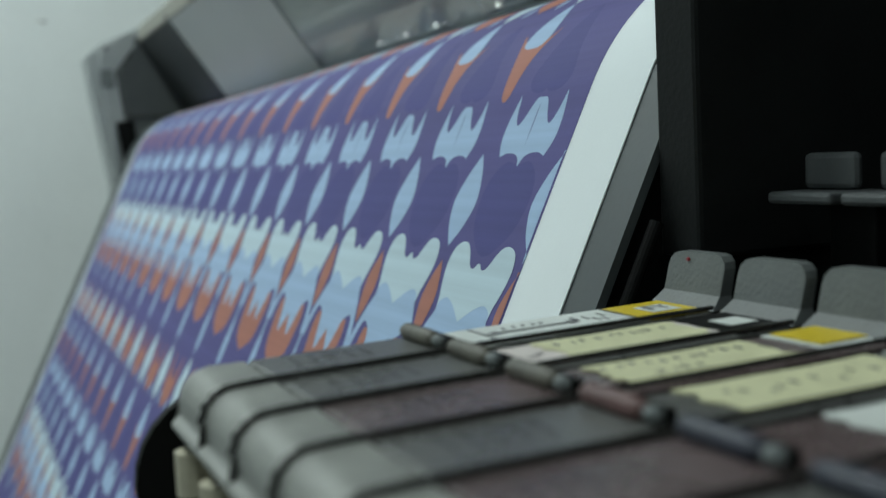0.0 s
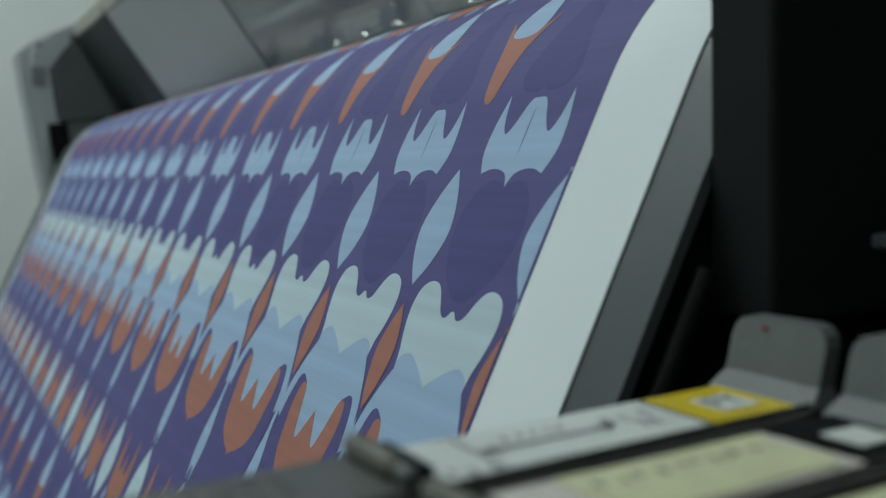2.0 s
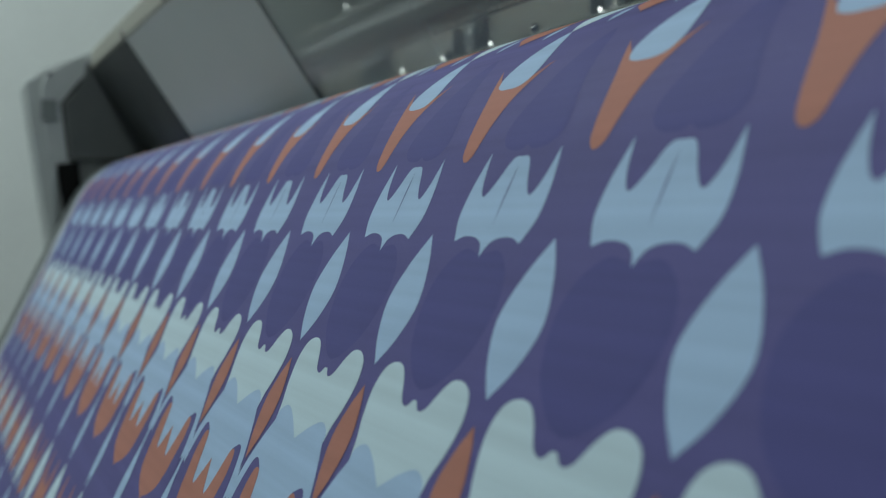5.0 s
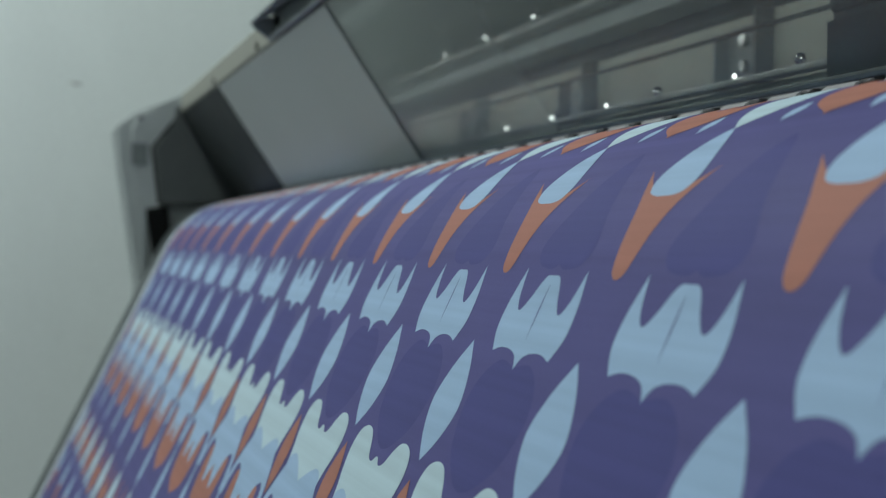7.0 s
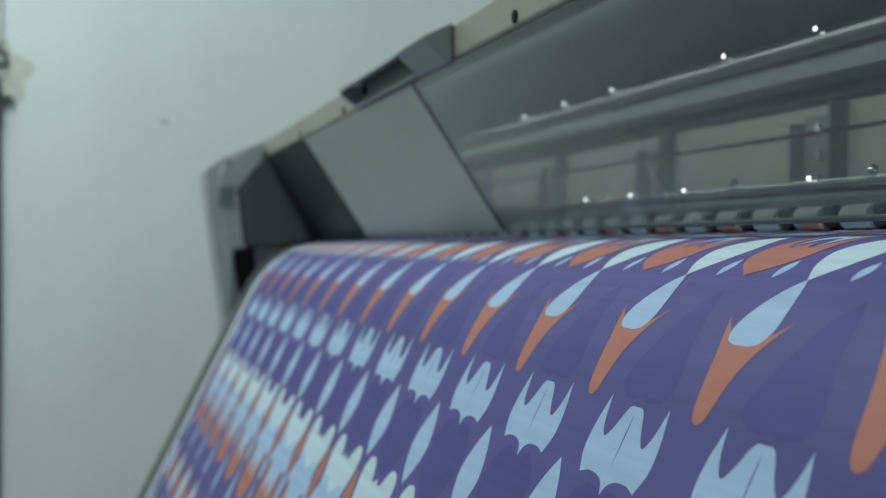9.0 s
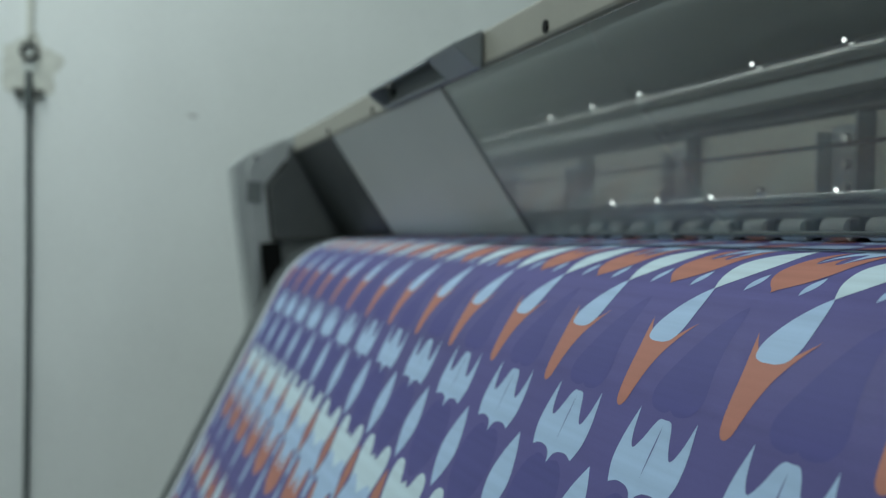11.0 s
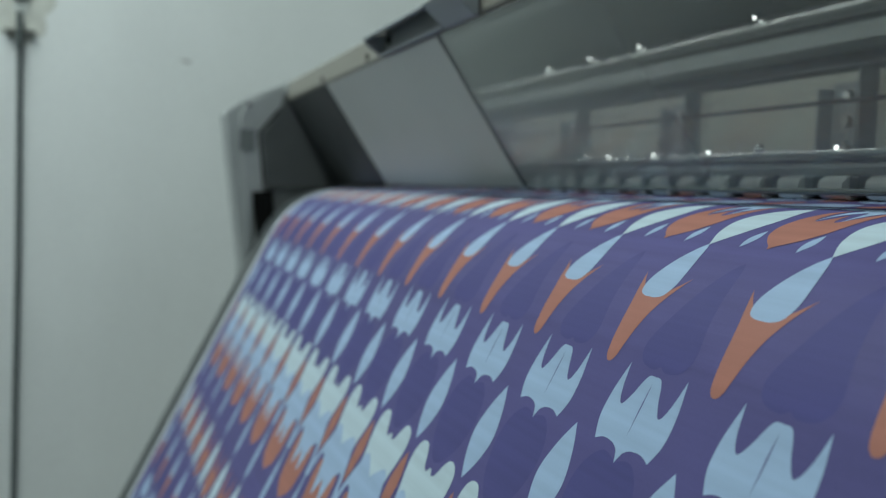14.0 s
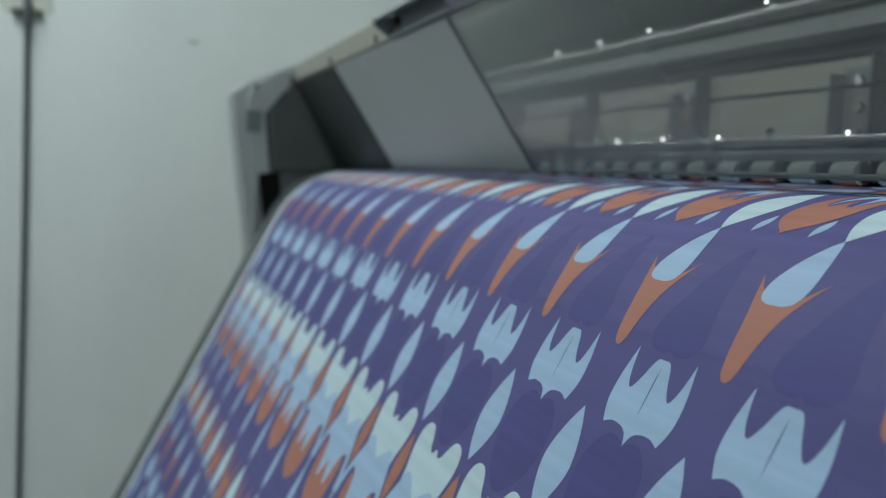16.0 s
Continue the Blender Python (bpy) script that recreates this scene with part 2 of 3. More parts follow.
def wall_cable():
    c = thing("wall_cable", WX, -0.381, 1.334, "grey cable hanging down the white wall from a small box", "cable")
    bm = bmesh.new()
    rings = []
    for i in range(25):
        q = i / 24
        rings.append([bm.verts.new((0.007 + 0.005 * math.cos(k * math.tau / 10), 0.004 * math.sin(5 * q) + 0.022 * q * q + 0.005 * math.sin(k * math.tau / 10), -0.07 - q * 1.15)) for k in range(10)])
    for u, w in zip(rings, rings[1:]):
        for k in range(10):
            bm.faces.new((u[k], u[(k + 1) % 10], w[(k + 1) % 10], w[k]))
    bm.faces.new(rings[0])
    bm.faces.new(rings[-1][::-1])
    part("cable", bm, CABLE, c, smooth=True)
    ring = bmesh.new()
    loops = []
    for k in range(18):
        a = k * math.tau / 18
        mid = Vector((0.006, 0.0135 * math.cos(a), 0.008 + 0.0135 * math.sin(a)))
        out = Vector((0, math.cos(a), math.sin(a)))
        loops.append([ring.verts.new(mid + out * 0.0042 * math.cos(b) + Vector((0.0042 * math.sin(b), 0, 0))) for b in [m * math.tau / 8 for m in range(8)]])
    for u, w in zip(loops, loops[1:] + loops[:1]):
        for m in range(8):
            ring.faces.new((u[m], u[(m + 1) % 8], w[(m + 1) % 8], w[m]))
    part("hook_ring", ring, CLIPDARK, c, "dark stained ring hook", smooth=True)
    part("hook_plate", block(0.0012, 0.0030, -0.0125, 0.0125, -0.028, 0.022, 0.0008), LABEL, c, "pale plastic plate")
    part("plug", rod((0.012, 0.0, -0.095), (0.012, 0.0, -0.030), 0.0075, r2=0.0055), CABLE, c)
    part("clip", block(0.0012, 0.013, -0.026, 0.026, -0.069, -0.060, 0.002), CLIPDARK, c, "dark cross-shaped cable clip")
    part("conduit", block(0.0012, 0.006, -0.0060, 0.0060, 0.034, 1.40, 0.0015), GRIME, c, "thin pale conduit rising up the wall")


wall_cable()
def wall_mark(y, z, wide, tall, mat, label, seed):
    bm = bmesh.new()
    bmesh.ops.create_circle(bm, cap_ends=True, segments=36, radius=1.0)
    for v in bm.verts:
        k = 1 + 0.45 * noise.noise(v.co * 1.7 + Vector((seed, 0, 0))) + 0.2 * noise.noise(v.co * 5 + Vector((seed, 3, 0)))
        v.co = Vector((0.0005, v.co.x * wide * k, v.co.y * tall * k))
    ob = part("wall_stain", bm, mat)
    ob.location = (WX, y, z)
    tagged(ob, label, "stain")


wall_mark(-0.090, 1.240, 0.0085, 0.0032, STAIN, "small grey scuff mark on the white wall", 1.0)
wall_mark(-0.100, 1.2415, 0.0075, 0.0014, GRIME, "faint scuff trail on the white wall", 2.0)
wall_mark(-0.378, 1.310, 0.046, 0.062, GRIME, "yellowish grime round the cable hook", 4.0)

# ---------------------------------------------------------------- printer
SLOPE, BEND, RISE = radians(64), 0.120, radians(4)
TOP = 0.95 + BEND * (math.cos(RISE) - math.cos(SLOPE))
TOPY = BEND * (math.sin(SLOPE) - math.sin(RISE))
ARC = BEND * (SLOPE - RISE)


def surface(v, lift=0.0):
    """(y, z) of the paper path: v runs down the apron from the bend, and is negative over the bend and the gently rising platen."""
    if v >= 0:
        y, z, a = -v * math.cos(SLOPE), 0.95 - v * math.sin(SLOPE), SLOPE
    elif v > -ARC:
        a = SLOPE + v / BEND
        y, z = BEND * (math.sin(SLOPE) - math.sin(a)), 0.95 + BEND * (math.cos(a) - math.cos(SLOPE))
    else:
        a = RISE
        y, z = TOPY - (v + ARC) * math.cos(RISE), TOP - (v + ARC) * math.sin(RISE)
    return y - lift * math.sin(a), z + lift * math.cos(a)


def steps(v0, v1):
    """Cuts along the path: fine over the bend, coarse where it is flat."""
    out = {v0, v1}
    for k in range(25):
        s = -ARC * k / 24
        if v0 < s < v1:
            out.add(s)
    return sorted(out)


printer = thing("wide_format_printer", 0, 0, 0, "grey wide-format inkjet printer with a tinted front window", "printer")


def sheet_along(x0, x1, v0, v1, lift, thick):
    vs = steps(v0, v1)
    return extrude_yz([surface(v, lift) for v in vs] + [surface(v, lift - thick) for v in vs[::-1]], x0, x1)


part("apron", sheet_along(-1.50, 0.1610, -ARC, 0.75, -0.0008, 0.004), APRON, printer, "dark grey sloping metal apron")
part("platen", sheet_along(-1.50, 0.1560, -0.42, -ARC, -0.0015, 0.01), DARK, printer, "flat dark platen")
part("apron_edge", rod((0.1665, *surface(0.062, -0.010)), (0.1665, *surface(0.75, -0.010)), 0.003), BLACK, printer)
part("apron_side", extrude_yz([surface(v, -0.0055) for v in (-0.03, 0.0, 0.3, 0.74)] + [(0.07, 0.285), (0.07, 0.960)], 0.1520, 0.1570), BLACK, printer, "black plate closing the apron's end")
part("front_beam", block(-1.49, 0.1515, 0.075, 0.40, 0.55, 0.90, 0.01), DARK, printer)
for x in (-1.35, 0.05):
    part("leg", block(x - 0.04, x + 0.04, 0.12, 0.30, 0.06, 0.55, 0.008), GREY, printer)
    part("foot", block(x - 0.05, x + 0.05, -0.25, 0.60, 0.0, 0.06, 0.01), GREY, printer)

# end cover beyond the paper's far edge
cover_outline = [(-0.014, 0.70), (-0.021, 0.893), (-0.0375, 1.006), (-0.0475, 1.074), (-0.054, 1.124), (-0.050, 1.130), (-0.0265, 1.148), (0.016, 1.164), (0.042, 1.178),
                 (0.30, 1.21), (0.50, 1.21), (0.50, 0.70)]
end_cover = part("end_cover", extrude_yz(cover_outline, -1.64, -1.545, 0.004), COVER, printer, "light grey end cover")
cheek = [(0.004, 0.70), (-0.010, 0.893), (-0.022, 1.006), (-0.030, 1.070), (-0.034, 1.120), (-0.024, 1.142), (0.016, 1.158), (0.042, 1.170), (0.122, 1.170), (0.200, 1.018), (0.200, 0.70)]
part("cheek", extrude_yz(cheek, -1.5425, -1.525, 0.003), COVER, end_cover, "grey side of the end cover")
part("seam_line", extrude_yz([(0.003, 1.012), (0.0065, 1.012), (-0.0035, 1.093), (0.024, 1.130), (0.0215, 1.133), (-0.0072, 1.095)], -1.5248, -1.5235), BLACK, end_cover)
part("inner_cheek", extrude_yz([(0.006, 1.012), (-0.003, 1.092), (0.024, 1.129), (0.036, 1.166), (0.130, 1.166), (0.196, 1.018)], -1.5246, -1.508, 0.002), CHEEK, end_cover, "dark grey inner cheek")
part("badge", block(-1.5246, -1.5236, -0.034, -0.012, 1.068, 1.100, 0.0004), GREY, end_cover)
# no hollow here: a black block carries the shade of the recess
part("recess_shade", extrude_yz([(0.006, 0.80), (-0.003, 0.93), (-0.014, 1.006), (0.016, 1.010), (0.026, 0.93), (0.026, 0.80)], -1.5246, -1.515), BLACK, end_cover)
part("lower_trim", block(-1.5249, -1.5200, -0.020, -0.0125, 0.90, 1.003, 0.001), LIGHTGREY, end_cover)
for y, z in ((0.030, 1.150), (-0.022, 1.136), (-0.016, 0.955)):
    part("cover_screw", rod((-1.5255, y, z), (-1.5235, y, z), 0.0032, 10), DARK, end_cover)

# top rail with screw holes, handle, tinted window
RY0, RY1 = 0.033, 0.055
rail = part("top_rail", block(-1.507, 0.155, RY0, RY1, 1.1455, 1.1715, 0.0025), BEIGE, printer, "beige metal rail with screw holes")
for x in (-1.215, -0.956, -0.461, -0.211, 0.039):
    part("screw", rod((x, RY0 - 0.0012, 1.152), (x, RY0 + 0.004, 1.152), 0.0042, 12), BLACK, rail)
HX0, HX1, HX2 = -0.872, -0.660, -0.585
handle = part("handle", extrude_yz([(0.0315, 1.1435), (0.027, 1.1435), (0.012, 1.1535), (0.0095, 1.158), (0.013, 1.1605), (0.0315, 1.1655)], HX0, HX0 + 0.006, 0.001), LIGHTGREY, printer, "grey moulded window handle")
part("handle_plate", extrude_yz([(0.0320, 1.1440), (0.0295, 1.1440), (0.0295, 1.170), (0.0320, 1.170)], HX0 + 0.0065, HX1 - 0.0005), GREY, handle)
part("handle_lip", extrude_yz([(0.0290, 1.1665), (0.0095, 1.1570), (0.0095, 1.1605), (0.0290, 1.1715)], HX0, HX1, 0.001), LIGHTGREY, handle)
part("handle_foot", extrude_yz([(0.0290, 1.1435), (0.0250, 1.1435), (0.0250, 1.1465), (0.0290, 1.1465)], HX0 + 0.0065, HX1, 0.0008), LIGHTGREY, handle)
part("handle_end", extrude_yz([(0.0320, 1.1435), (0.028, 1.1435), (0.0125, 1.157), (0.0095, 1.1605), (0.0320, 1.1720)], HX1, HX2, 0.001), LIGHTGREY, handle)
for x in (-0.845, -0.672):
    part("handle_screw", rod((x, 0.0270, 1.157), (x, 0.0298, 1.157), 0.004, 12), BLACK, handle)

WT, WB = (0.0365, 1.1450), (0.1176, 1.0275)


def pane(x0, x1, d0, d1):
    n = Vector((WB[1] - WT[1], -(WB[0] - WT[0]))).normalized()
    q = [(a[0] + n[0] * d, a[1] + n[1] * d) for a, d in ((WT, d0), (WB, d0), (WB, d1), (WT, d1))]
    return extrude_yz(q, x0, x1)


window = part("window", pane(-0.694, 0.152, 0.0, 0.003), GLASS, printer, "smoky tinted acrylic window")
part("window_end", pane(-1.195, -0.7025, 0.0, 0.003), PANELGREY, window, "opaque grey end of the window")
part("window_shoulder", pane(-1.507, -1.1955, -0.004, 0.004), SHOULDER, window, "dark grey moulded shoulder")
part("window_joint", pane(-0.7020, -0.6945, 0.0005, 0.0025), CHEEK, window)
part("window_foot", rod((-1.19, 0.1192, 1.0262), (0.15, 0.1192, 1.0262), 0.0016, 8), LIGHTGREY, window)

# inside, seen through the window
part("inner_beam", block(-1.50, 0.155, 0.262, 0.380, 1.1120, 1.1620, 0.004), DARK, printer, "dark carriage beam")
part("roof", block(-1.507, 0.155, 0.0560, 0.42, 1.1640, 1.1710, 0.002), GREY, printer)
part("back_plate", block(-1.50, 0.155, 0.262, 0.28, TOP, 1.1110), BACKPLATE, printer, "pale metal back plate")
part("lower_rail", block(-1.50, 0.155, 0.188, 0.260, TOP + 0.010, 1.0480, 0.006), GREY, printer, "grey lower rail")
part("rail_edge", block(-1.50, 0.155, 0.1845, 0.192, 1.0485, 1.0525, 0.001), STEEL, printer)
part("guide_rail", rod((-1.50, 0.222, 1.1440), (0.155, 0.222, 1.1440), 0.006), STEEL, printer, "bright steel guide rail")
part("guide_strip", block(-1.50, 0.155, 0.230, 0.261, 1.1240, 1.1360, 0.001), LIGHTGREY, printer)
part("drive_belt", block(-1.50, 0.155, 0.200, 0.2015, 1.0810, 1.0835), BELT, printer)
for k in range(7):
    x = -1.397 + 0.232 * k
    br = part("bracket", block(x - 0.0205, x + 0.019, 0.2575, 0.2618, 1.0500, 1.1040, 0.001), LIGHTGREY, printer, "pale metal bracket with bolts")
    part("bracket_side", block(x - 0.0240, x - 0.0210, 0.2475, 0.2618, 1.0500, 1.1000, 0.001), LIGHTGREY, br)
    part("bracket_side", block(x + 0.0195, x + 0.0230, 0.2475, 0.2618, 1.0480, 1.1110, 0.001), GREY, br)
    for z in (1.0600, 1.0770, 1.0940):
        part("bolt", rod((x, 0.2535, z), (x, 0.2574, z), 0.004, 6), STEEL, br)
for k in range(12):
    x = -1.42 + 0.137 * k
    part("dome_screw", capsule((x, 0.186, 1.0515), (x, 0.186, 1.0585), 0.0034), CHROME, printer, smooth=True)
# reflections on the lower and guide rails, set as small glowing dots
LOWER, UPPER = (-0.688, -0.606, -0.523, -0.378), (-0.914, -0.808, -0.705, -0.5235, -0.417)
GLINT_DOTS = [(x, 0.184, 1.0530) for x in LOWER] + [(x, 0.2145, 1.1490) for x in UPPER]
# unlit strip added where the fill lamp sits; parent of the glint dots
strip = part("fill_strip", block(-1.50, 0.150, 0.066, 0.072, 1.1575, 1.1635), LIGHTGREY, printer, "plain grey strip added beside the fill light inside the printer")
for x, y, z in GLINT_DOTS:
    part("glint", capsule((x, y, z - 0.001), (x, y, z + 0.002), 0.0013), GLINT, strip, "small glowing dot for a glint on the rail", smooth=True)
RZ = TOP + math.tan(RISE) * (0.180 - TOPY) + 0.0075
for k in range(39):
    x = -1.47 + 0.0420 * k
    pr = part("pinch_roller", rod((x, 0.180, RZ), (x + 0.0225, 0.180, RZ), 0.0068, 16), ROLLER, printer)
    part("roller_arm", block(x + 0.0235, x + 0.034, 0.176, 0.1875, RZ - 0.005, RZ + 0.007, 0.002), DARK, pr)
    part("roller_cap", rod((x - 0.003, 0.180, RZ), (x - 0.0002, 0.180, RZ), 0.0045, 12), GREY, pr)
CX = -0.300
carriage = part("print_carriage", block(CX, CX + 0.28, 0.184, 0.212, 1.056, 1.160, 0.004), DARK, printer, "dark print carriage on its rail")
part("carriage_lid", block(CX + 0.005, CX + 0.275, 0.1785, 0.1835, 1.072, 1.152, 0.003), BLACK, carriage)
part("head_plate", block(CX + 0.005, CX + 0.275, 0.1785, 0.184, 1.040, 1.068), BLACK, carriage)
part("warning_label", block(CX + 0.030, CX + 0.050, 0.1775, 0.1783, 1.112, 1.124), LABEL, carriage, "small pale label")

# dark housing round the ink bay
bay = part("ink_bay", block(0.161, 0.188, -0.0132, 0.40, 0.876, 1.40, 0.002), BAYBLACK, printer, "black housing round the ink bay")
part("bay_back", block(0.1905, 0.95, 0.14, 0.17, 0.60, 1.40), BLACK, bay)
part("bay_roof", block(0.1905, 0.95, -0.02, 0.14, 1.25, 1.30), BLACK, bay)
part("bay_side", block(0.164, 0.186, 0.02, 0.40, 0.55, 0.8755), BLACK, bay)
part("bay_shelf", block(0.186, 0.95, -0.205, 0.14, 0.772, 0.788, 0.003), BLACK, bay)
part("bay_post", block(0.232, 0.262, 0.10, 0.138, 0.80, 1.25, 0.003), DARK, bay)
bm = rod((0.2100, -0.204, 0.828), (0.2150, -0.204, 0.828), 0.028, 28)
block(0.2100, 0.2150, -0.243, -0.168, 0.7885, 0.812, bm=bm)
part("bay_bracket", bm, BLACK, bay, "black rounded bracket beside the cartridges")

# ---------------------------------------------------------------- printed paper
P = 0.09
PRINT = -0.0277
XL, XR, PL, PR = -1.389, 0.0900, -1.406, 0.1365
V0, V1 = -0.215, 0.74


def strip_mesh(x0, x1, v0, v1, lift):
    bm = bmesh.new()
    vs = steps(v0, v1)
    a = [(bm.verts.new((x0, *surface(v, lift))), bm.verts.new((x1, *surface(v, lift)))) for v in vs]
    for p, q in zip(a, a[1:]):
        bm.faces.new((p[0], p[1], q[1], q[0]))
    return bm


sheet = thing("printed_paper", 0, 0, 0, "white roll paper with a purple, blue and orange printed pattern", "paper")
part("paper_web", sheet_along(PL, PR, V0, V1, 0.0, 0.0006), PAPER, sheet, "white paper with a bare margin", smooth=False)
part("print_ground", strip_mesh(XL, XR, V0 + 0.01, V1, 0.0001), INK_PURPLE, sheet, "purple printed ground")


def curve_through(pts, n=5):
    """Smooth line through the points; a point doubled stays sharp."""
    out = []
    m = len(pts)
    for i in range(m - 1):
        p0, p1, p2, p3 = pts[max(i - 1, 0)], pts[i], pts[i + 1], pts[min(i + 2, m - 1)]
        if p1 == p2:
            continue
        for k in range(n):
            t = k / n
            out.append(tuple(0.5 * (2 * b + (c - a) * t + (2 * a - 5 * b + 4 * c - d) * t * t + (3 * b - a - 3 * c + d) * t ** 3)
                             for a, b, c, d in zip(p0, p1, p2, p3)))
    out.append(pts[-1])
    return out


def motif_mesh(name, half, lift, mat, shift, centre=0.0, mirror=True):
    """A flat printed figure, cut into strips that follow the paper's bend. half: its right outline (columns, v) from top to bottom."""
    line = [(u + centre, v + shift + PRINT) for u, v in curve_through(half)]
    ring = line + [(2 * centre - u, v) for u, v in line[::-1]] if mirror else line
    cuts = sorted({round(v, 5) for _, v in ring} | set(steps(min(v for _, v in ring), max(v for _, v in ring))))
    bm = bmesh.new()
    for a, b in zip(cuts, cuts[1:]):
        if b - a < 1e-6:
            continue
        mid, hits = (a + b) / 2, []
        for (u0, w0), (u1, w1) in zip(ring, ring[1:] + ring[:1]):
            if (w0 < mid) != (w1 < mid):
                at = lambda w: u0 + (u1 - u0) * (w - w0) / (w1 - w0)
                hits.append((at(mid), at(a), at(b)))
        hits.sort()
        for l, r in zip(hits[::2], hits[1::2]):
            ya, za = surface(a, lift)
            yb, zb = surface(b, lift)
            bm.faces.new([bm.verts.new(c) for c in ((l[1] * P, ya, za), (r[1] * P, ya, za), (r[2] * P, yb, zb), (l[2] * P, yb, zb))])
    me = bpy.data.meshes.new(name)
    bm.to_mesh(me)
    bm.free()
    me.materials.append(mat)
    return me


def lens(v0, v1, w, fat=0.5):
    return [(0, v0), (0, v0), (w * 0.62, v0 + (v1 - v0) * fat * 0.45), (w, v0 + (v1 - v0) * fat), (w * 0.66, v0 + (v1 - v0) * (fat + (1 - fat) * 0.55)), (0, v1), (0, v1)]


CROWN_TOP = [(0, .1208), (.015, .1208), (.055, .1236), (.11, .122), (.17, .115), (.23, .1108), (.31, .1105), (.38, .114), (.41, .122), (.39, .132), (.35, .141), (.335, .148), (.335, .148)]
TEETH = [(0, .1780), (0, .1780), (.05, .185), (.11, .1925), (.145, .1915), (.19, .182), (.235, .171)]
# name, outline, height in the stack of inks, ink, column offset in P, own centre, mirrored
MOTIFS = [
    ("print_dark_petal", [(0, .068), (.14, .066), (.26, .074), (.30, .087), (.24, .103), (.1, .114), (0, .117)], 1, INK_DEEP, .5),
    ("print_dark_fan", [(0, -.030), (.06, -.022), (.16, .002), (.23, .018), (.18, .026), (.06, .028), (0, .026)], 1, INK_DEEP, .5),
    ("print_leaf", lens(.0609, .1135, .155, .52), 2, INK_BLUE, 0),
    ("print_bat", [(0, .0306), (.05, .0308), (.085, .034), (.13, .041), (.185, .0458), (.235, .040), (.272, .0280), (.272, .0280), (.315, .042), (.318, .054),
                   (.265, .0632), (.265, .0632), (.19, .0612), (.10, .0615), (.045, .0632), (.02, .0655), (0, .0688), (0, .0688)], 2, INK_BLUE, .5),
    ("print_crown", CROWN_TOP + [(.40, .157), (.47, .170), (.497, .182), (.46, .188), (.25, .196), (0, .198)], 2, INK_BLUE, .5),
    ("print_crown_top", CROWN_TOP + [(.325, .1435), (.24, .1405), (.13, .144), (0, .1512), (0, .1512)], 3, INK_PALE, .5),
    ("print_arch", TEETH + [(.29, .167), (.345, .1655), (.39, .169), (.432, .181), (.445, .197), (.42, .212), (.34, .226), (0, .232)], 3, INK_PURPLE, .5),
    ("print_tulip", TEETH + [(.275, .1688), (.315, .171), (.335, .180), (.315, .191), (.285, .202), (.22, .210), (.11, .2155), (.03, .218), (0, .2205), (0, .2205)], 4, INK_ORANGE, .5),
    ("print_spindle", lens(.1215, .1690, .095, .45), 4, INK_ORANGE, 0),
    ("print_streak", [(0, .1715), (0, .1715), (.018, .182), (.022, .196), (.05, .207), (.075, .219), (.075, .230), (.05, .2395), (.03, .245), (.015, .238), (0, .2365)], 4, INK_BLUE, 0),
    ("print_pendant", [(0, -.006), (.10, -.0065), (.165, -.0105), (.235, -.0165), (.235, -.0165), (.175, -.007), (.122, .003), (.092, .012), (.070, .021), (.050, .0275), (.022, .0303), (0, .0308)], 2, INK_ORANGE, 0),
    ("print_drop", [(0, -.0405), (0, -.0405), (.045, -.035), (.105, -.024), (.142, -.0125), (.12, -.0055), (.06, -.0032), (0, -.0030)], 3, INK_BLUE, 0),
    ("print_pale_leaf", lens(-.0985, -.0400, .165, .52), 2, INK_PALE, 0),
    ("print_flame", [(0, -.0835), (0, -.0835), (.035, -.074), (.075, -.0705), (.12, -.0755), (.155, -.087), (.175, -.0955), (.205, -.088), (.222, -.074), (.215, -.061),
                     (.165, -.0525), (.09, -.0468), (.03, -.0435), (0, -.0408), (0, -.0408)], 3, INK_ORANGE, .5),
    ("print_drip", lens(-.0560, -.0405, .036, .5), 2, INK_BLUE, .5, .23),
    ("print_drip", lens(-.0560, -.0405, .036, .5), 2, INK_BLUE, .5, -.23),
    ("print_band", [(0, -.1130), (.10, -.1130), (.492, -.1130), (.492, -.1130), (.46, -.107), (.38, -.1045), (.28, -.1025), (.20, -.1035), (.14, -.0985), (.112, -.086), (.095, -.0715),
                    (.095, -.0715), (.062, -.083), (.02, -.0905), (0, -.0915)], 2, INK_BLUE, .5),
    ("print_window", [(0, -.1480), (.14, -.1465), (.23, -.140), (.295, -.129), (.315, -.1195), (.315, -.1195), (0, -.1195)], 2, INK_BLUE, .5),
    ("print_post", [(0, -.152), (.06, -.150), (.095, -.142), (.10, -.131), (.08, -.1235), (0, -.1215)], 2, INK_ORANGE, 0),
    ("print_vein", lens(.0335, .0570, .0045, .4), 3, INK_PURPLE, .5),
    ("print_far_leaf", lens(-.196, -.158, .30, .5), 2, INK_BLUE, .5),
    ("print_far_flame", lens(-.190, -.160, .12, .5), 2, INK_ORANGE, 0),
]
